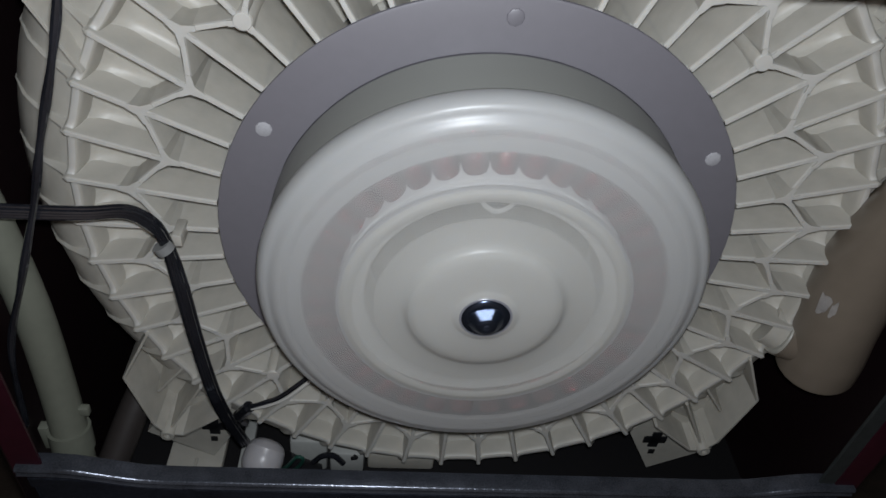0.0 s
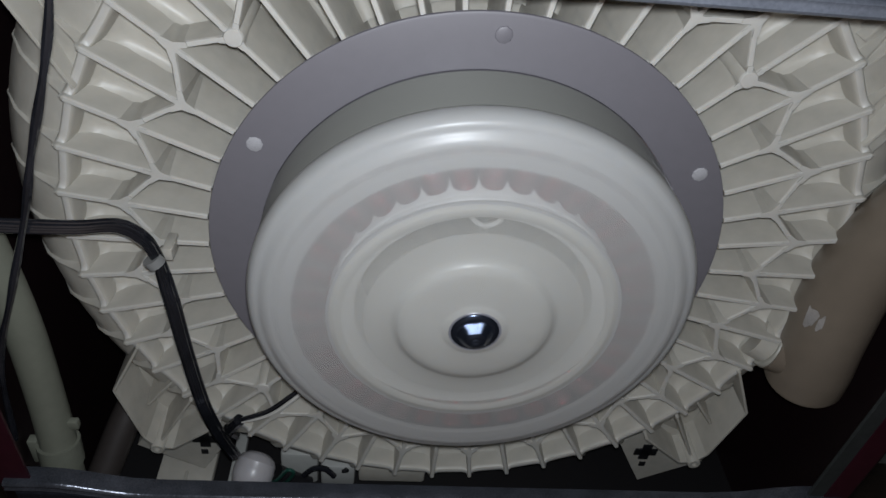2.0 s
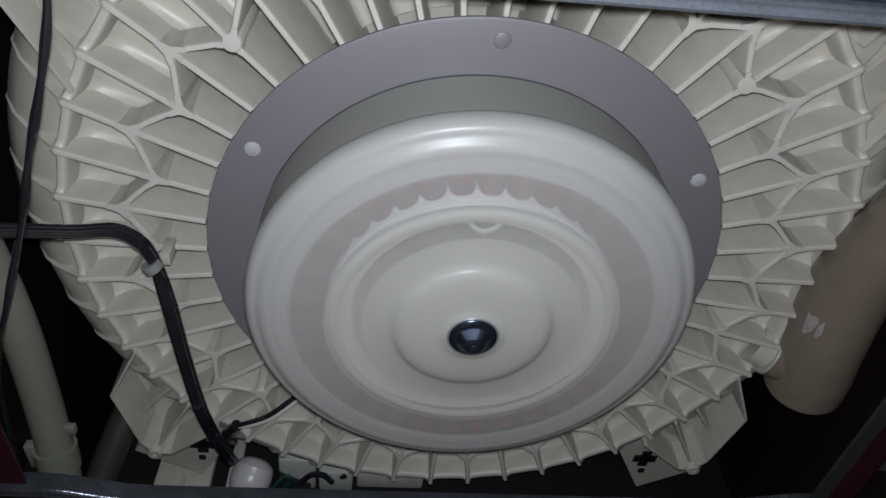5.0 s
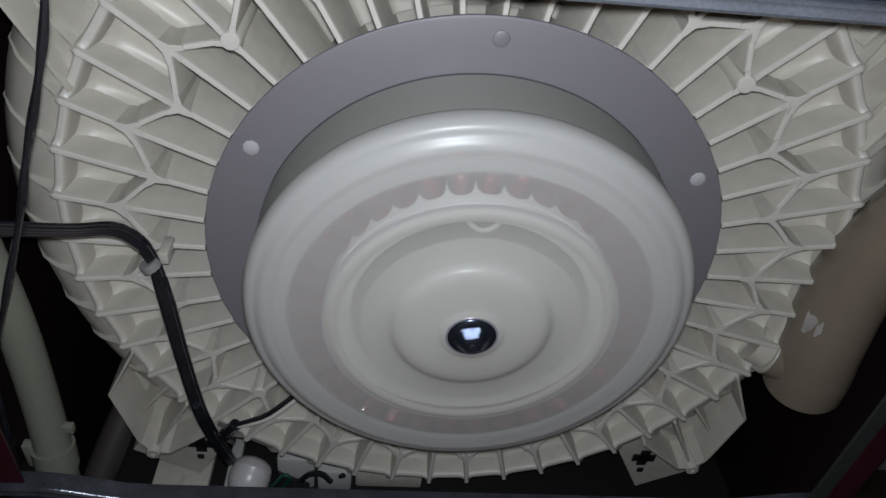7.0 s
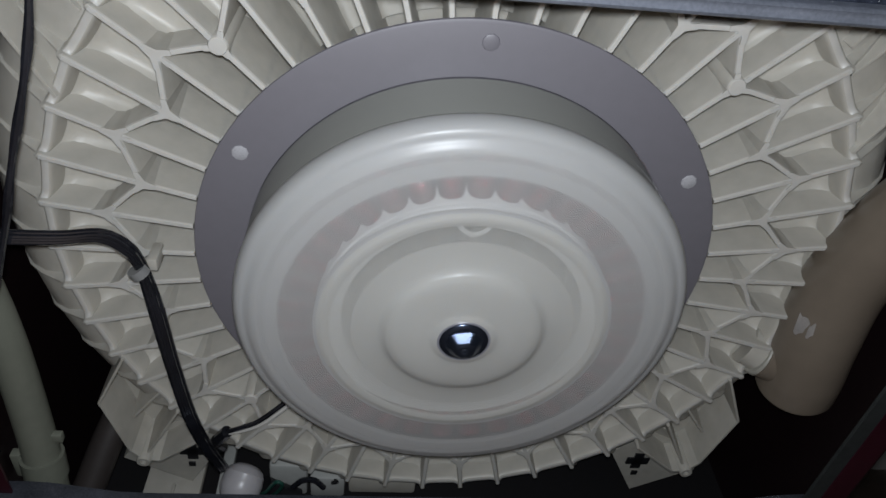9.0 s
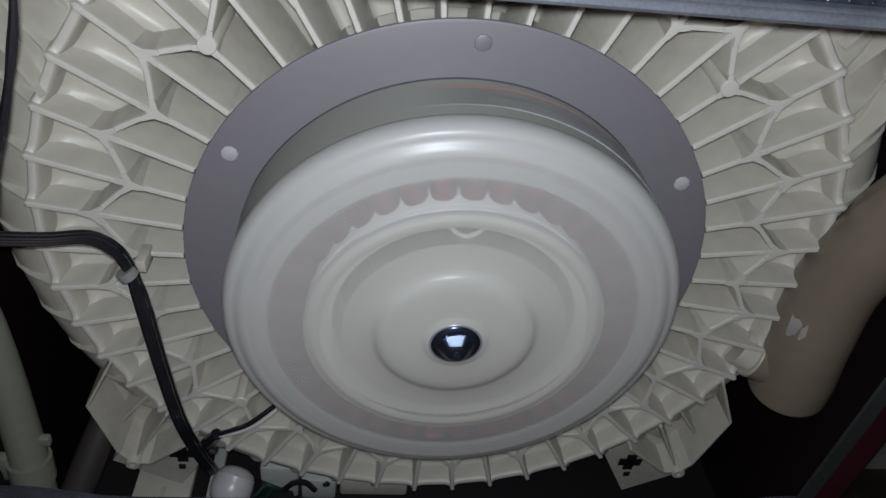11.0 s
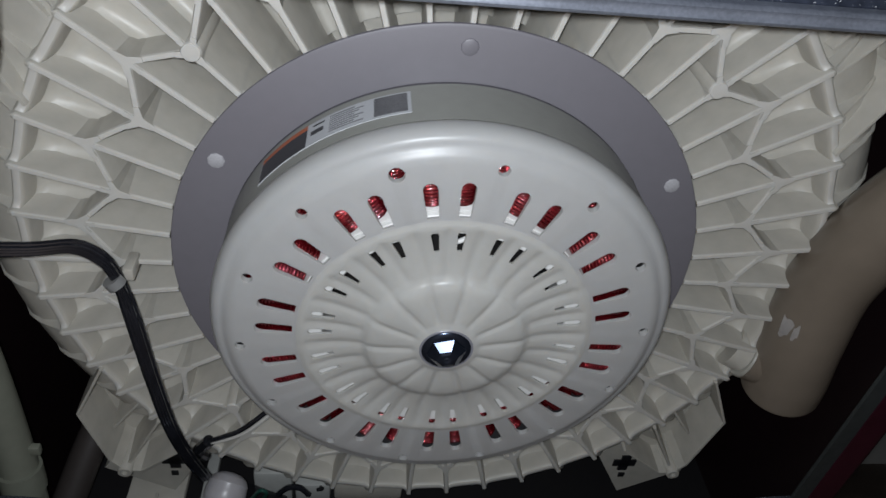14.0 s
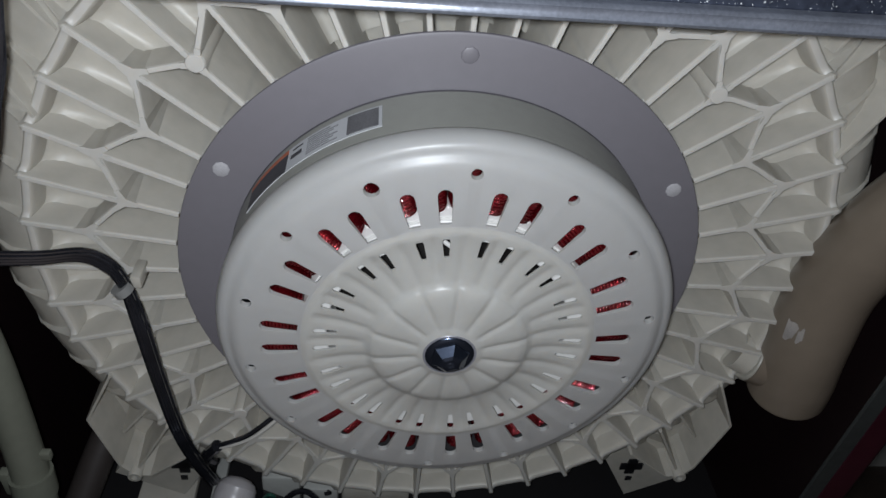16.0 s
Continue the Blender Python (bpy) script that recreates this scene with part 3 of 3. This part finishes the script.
# ---- cables, hoses and tubes ----
def cables():
    e = thing("cable_bundle", "black ribbed flat cable bundle held by a clear tie", "cable")
    way = [(-0.330, -0.048, -0.052), (-0.287, -0.041, -0.042), (-0.258, -0.036, -0.034), (-0.237, -0.032, -0.025), (-0.225, -0.020, -0.020), (-0.219, -0.002, -0.016), (-0.214, 0.033, -0.018), (-0.209, 0.092, -0.02), (-0.203, 0.153, -0.02), (-0.197, 0.205, -0.012), (-0.188, 0.250, -0.004)]
    for i, (dx, dz) in enumerate(((-0.0043, 0.0012), (-0.0029, -0.0012), (-0.0010, -0.0025), (0.0011, -0.0022), (0.0029, -0.0012), (0.0042, 0.0012), (0.0, 0.0022))):
        pts = [(x + dx * (1 if y > 0.0 else 0.5), y - dx * (0.8 if y < 0.0 else 0.1), z + dz) for x, y, z in way]
        part("strand", sweep(pts, 0.00175 + 0.00015 * (i % 3), 10, 8), RUBBER, e)
    part("tie", sweep([(-0.2210, 0.0000, -0.018), (-0.2180, 0.0055, -0.018)], lambda u: 0.0068, 14, 3), TAPE, e, "clear plastic tie")
    part("tie_post", box(-0.2150, -0.2080, -0.0050, 0.0050, -0.014, 0.006, bevel=0.0012), TUB, e, "cream plastic post that holds the tie")
    tail = thing("connector_lead", "black lead with two thin wires beside the motor", "cable")
    part("sleeve", sweep([(-0.190, 0.240, 0.012), (-0.192, 0.222, 0.004), (-0.180, 0.201, 0.0)], 0.0055, 10, 6), RUBBER, tail)
    part("wire", sweep([(-0.180, 0.201, 0.0), (-0.165, 0.189, -0.004), (-0.149, 0.177, -0.005), (-0.125, 0.155, 0.0)], 0.0022, 8, 6), RUBBER, tail)
    part("wire", sweep([(-0.180, 0.204, 0.0), (-0.162, 0.194, -0.003), (-0.145, 0.181, -0.004), (-0.122, 0.158, 0.0)], 0.0016, 8, 6), WHITE_WIRE, tail, "pale wire")
    cap = thing("wire_connector", "round white plastic wire connector", "connector")
    part("body", revolve([(0, -0.0180), (0.005, -0.0175), (0.0105, -0.0150), (0.0148, -0.0105), (0.0170, -0.0045), (0.0172, 0.0020), (0.0164, 0.0068), (0.0166, 0.0078), (0.0140, 0.0125), (0.0092, 0.0158), (0, 0.0175)], 28, closed=False), BALL, cap, m=pose(-0.173, 0.282, 0.0, 30, 0, 30) @ Matrix.Diagonal((1.14, 1.14, 1.14, 1)))
    block = thing("suspension_mount", "pale plastic mount block behind the corner lug", "mount")
    part("block", box(-0.278, -0.222, 0.3335, 0.3435, 0.012, 0.090, bevel=0.002), TUB, block)
    part("rib", box(-0.250, -0.247, 0.3315, 0.3335, 0.014, 0.032, bevel=0.0006), TUB, block)
    part("socket", box(-0.206, -0.194, 0.3320, 0.3435, 0.012, 0.090, bevel=0.002), GREY_PLASTIC, block, "grey plastic socket")
    pump = thing("pump_housing", "grey plastic pump housing behind the tub's rim", "pump")
    part("block", box(-0.152, -0.114, 0.290, 0.340, 0.026, 0.09, bevel=0.004), GREY_PLASTIC, pump)
    part("block", box(-0.112, -0.076, 0.310, 0.343, 0.026, 0.09, bevel=0.004), GREY_PLASTIC, pump)
    part("bracket", box(-0.073, -0.003, 0.300, 0.332, 0.024, 0.09, bevel=0.004), TUB, pump, "cream plastic bracket")
    part("seal_ring", sweep([(-0.128, 0.316, 0.020), (-0.118, 0.304, 0.020), (-0.106, 0.304, 0.020), (-0.097, 0.316, 0.020)], 0.003, 8, 6), RUBBER, pump)
    part("hook", sweep([(-0.086, 0.312, 0.026), (-0.084, 0.306, 0.020), (-0.089, 0.304, 0.018)], 0.0018, 8, 6), BLACK, pump)
    part("hose", sweep([(-0.155, 0.306, 0.015), (-0.140, 0.322, 0.018), (-0.124, 0.334, 0.020)], 0.0095, 14, 6), BLACK, pump)
    loop = thing("green_wire_loop", "thin dark green wire loop by the cap", "wire")
    part("strand", sweep([(-0.160, 0.305, 0.004), (-0.150, 0.285, -0.006), (-0.139, 0.262, -0.010), (-0.133, 0.266, -0.010), (-0.140, 0.286, -0.006), (-0.150, 0.310, 0.004)], 0.0018, 8, 8), GREEN, loop)
    w = thing("hanging_wire", "thin dark twisted wire hanging in front of the tub", "wire")
    line = [(-0.226, -0.232, -0.045), (-0.234, -0.186, -0.047), (-0.246, -0.146, -0.049), (-0.262, -0.101, -0.051), (-0.276, -0.057, -0.053), (-0.300, 0.008, -0.056), (-0.322, 0.070, -0.058), (-0.332, 0.150, -0.062)]
    part("strand", sweep(line, lambda u: 0.0024 + 0.0004 * math.sin(40 * u), 8, 8), RUBBER, w)


cables()


def hoses():
    e = thing("drain_hose", "thick beige drain hose with a torn sticker", "hose")
    way = [(0.311, -0.212, -0.060), (0.310, -0.165, -0.052), (0.308, -0.125, -0.036), (0.304, -0.075, -0.016), (0.302, -0.010, 0.0), (0.305, 0.050, 0.0), (0.310, 0.090, 0.0), (0.3125, 0.108, 0.001), (0.314, 0.119, 0.002)]
    part("pipe", sweep(way, lambda u: 0.0275 + 0.0058 * min(1, u * 1.3) + 0.0012 * max(0, 1 - abs(u - 0.965) / 0.02) - 0.016 * max(0, (u - 0.93) / 0.07) ** 2.5, 40, 10), HOSE, e)
    part("collar", sweep([(0.272, 0.0868, 0.012), (0.276, 0.0882, 0.011), (0.280, 0.0895, 0.010)], lambda u: 0.0208 - 0.0015 * abs(2 * u - 1) ** 3, 28, 8), HOSE_CLAMP, e, "pale collar on the tub's outlet")
    part("outlet", sweep([(0.274, 0.0875, 0.008), (0.284, 0.090, 0.005), (0.300, 0.092, 0.002)], 0.0185, 24, 8), HOSE, e)
    part("spigot", sweep([(0.262, 0.083, 0.018), (0.274, 0.087, 0.013), (0.288, 0.092, 0.009)], 0.0180, 24, 8), TUB, e, "cream tub outlet")
    for name, corners in (("sticker", ((199, 0.018), (216, 0.020), (213, 0.034), (202, 0.039))), ("sticker_shred", ((217, 0.023), (223, 0.018), (225, 0.031), (218, 0.036)))):
        bm, rows = bmesh.new(), []
        for i in range(5):
            u, row = i / 4, []
            for j in range(4):
                v = j / 3
                (a0, y0), (a1, y1), (a2, y2), (a3, y3) = corners
                a = (a0 * (1 - u) + a1 * u) * (1 - v) + (a3 * (1 - u) + a2 * u) * v
                y = (y0 * (1 - u) + y1 * u) * (1 - v) + (y3 * (1 - u) + y2 * u) * v + 0.0015 * math.sin(7 * u + 5 * v)
                x = 0.302 + 0.003 * max(0.0, (y + 0.01) / 0.06)
                row.append(bm.verts.new((x + 0.0352 * math.cos(radians(a)), y, 0.0352 * math.sin(radians(a)))))
            rows.append(row)
        for p, q in zip(rows, rows[1:]):
            for j in range(3):
                bm.faces.new((p[j], p[j + 1], q[j + 1], q[j]))
        bmesh.ops.solidify(bm, geom=bm.faces[:], thickness=0.0004)
        part(name, bm, TORN, e, "torn whitish paper sticker")
    t = thing("stand_tube", "white plastic tube with a pale clamp inside the cabinet", "tube")
    part("tube", sweep([(-0.331, -0.045, -0.018), (-0.326, 0.000, -0.020), (-0.3205, 0.068, -0.024), (-0.3200, 0.155, -0.030), (-0.319, 0.235, -0.042)], lambda u: 0.0128 + 0.0018 * u, 16, 30), WHITE_TUBE, t)
    part("clamp", sweep([(-0.3195, 0.190, -0.035), (-0.3190, 0.212, -0.039)], 0.0168, 20, 3), WHITE_TUBE, t)
    part("clamp_tail", box(-0.311, -0.299, 0.164, 0.173, -0.036, -0.030, bevel=0.001), WHITE_TUBE, t)
    part("clamp_tail", box(-0.342, -0.334, 0.186, 0.214, -0.040, -0.032, bevel=0.001), WHITE_TUBE, t)
    d = thing("inlet_tube", "dim brownish tube at the back of the cabinet", "tube")
    part("tube", sweep([(-0.250, 0.190, 0.130), (-0.278, 0.227, 0.090), (-0.302, 0.266, 0.050), (-0.322, 0.312, 0.010)], 0.015, 16, 6), DIM_TUBE, d)


hoses()


# ---- what moves: the rotor spins fast, brakes, and rocks to rest ----
def motions():
    marks = [(13.2, -102.5), (13.3, -92.1), (13.4, -88.1), (13.5, -85.7), (13.6, -83.7), (13.7, -81.2), (13.8, -80.3), (13.9, -80.9), (14.0, -82.1), (14.1, -83.4), (14.2, -84.3), (14.3, -85.1), (14.4, -86.7), (14.5, -87.8), (14.6, -88.8),
             (14.7, -89.5), (14.8, -90.4), (14.9, -91.2), (15.0, -91.8), (15.1, -92.4), (15.2, -92.7), (15.3, -92.7), (15.4, -92.3), (15.5, -90.1), (15.6, -86.0), (15.7, -84.0), (15.8, -85.5), (15.9, -88.6), (16.0, -88.8)]
    turn, back = marks[0][1], []
    speeds = [5.0, 7.5, 11.0, 15.0, 21.0, 28.0, 36.0, 45.0, 54.0, 63.0, 71.0]
    for i in range(1, 397):
        turn -= speeds[i - 1] if i <= len(speeds) else 540 / 7
        back.append((13.2 - i / 30, turn))
    rows = [(t, LEAN_BACK @ pose(0, 0, 0, 0, 0, a)) for t, a in back[::-1] + marks]
    walk(ROTOR_OB, rows)


motions()
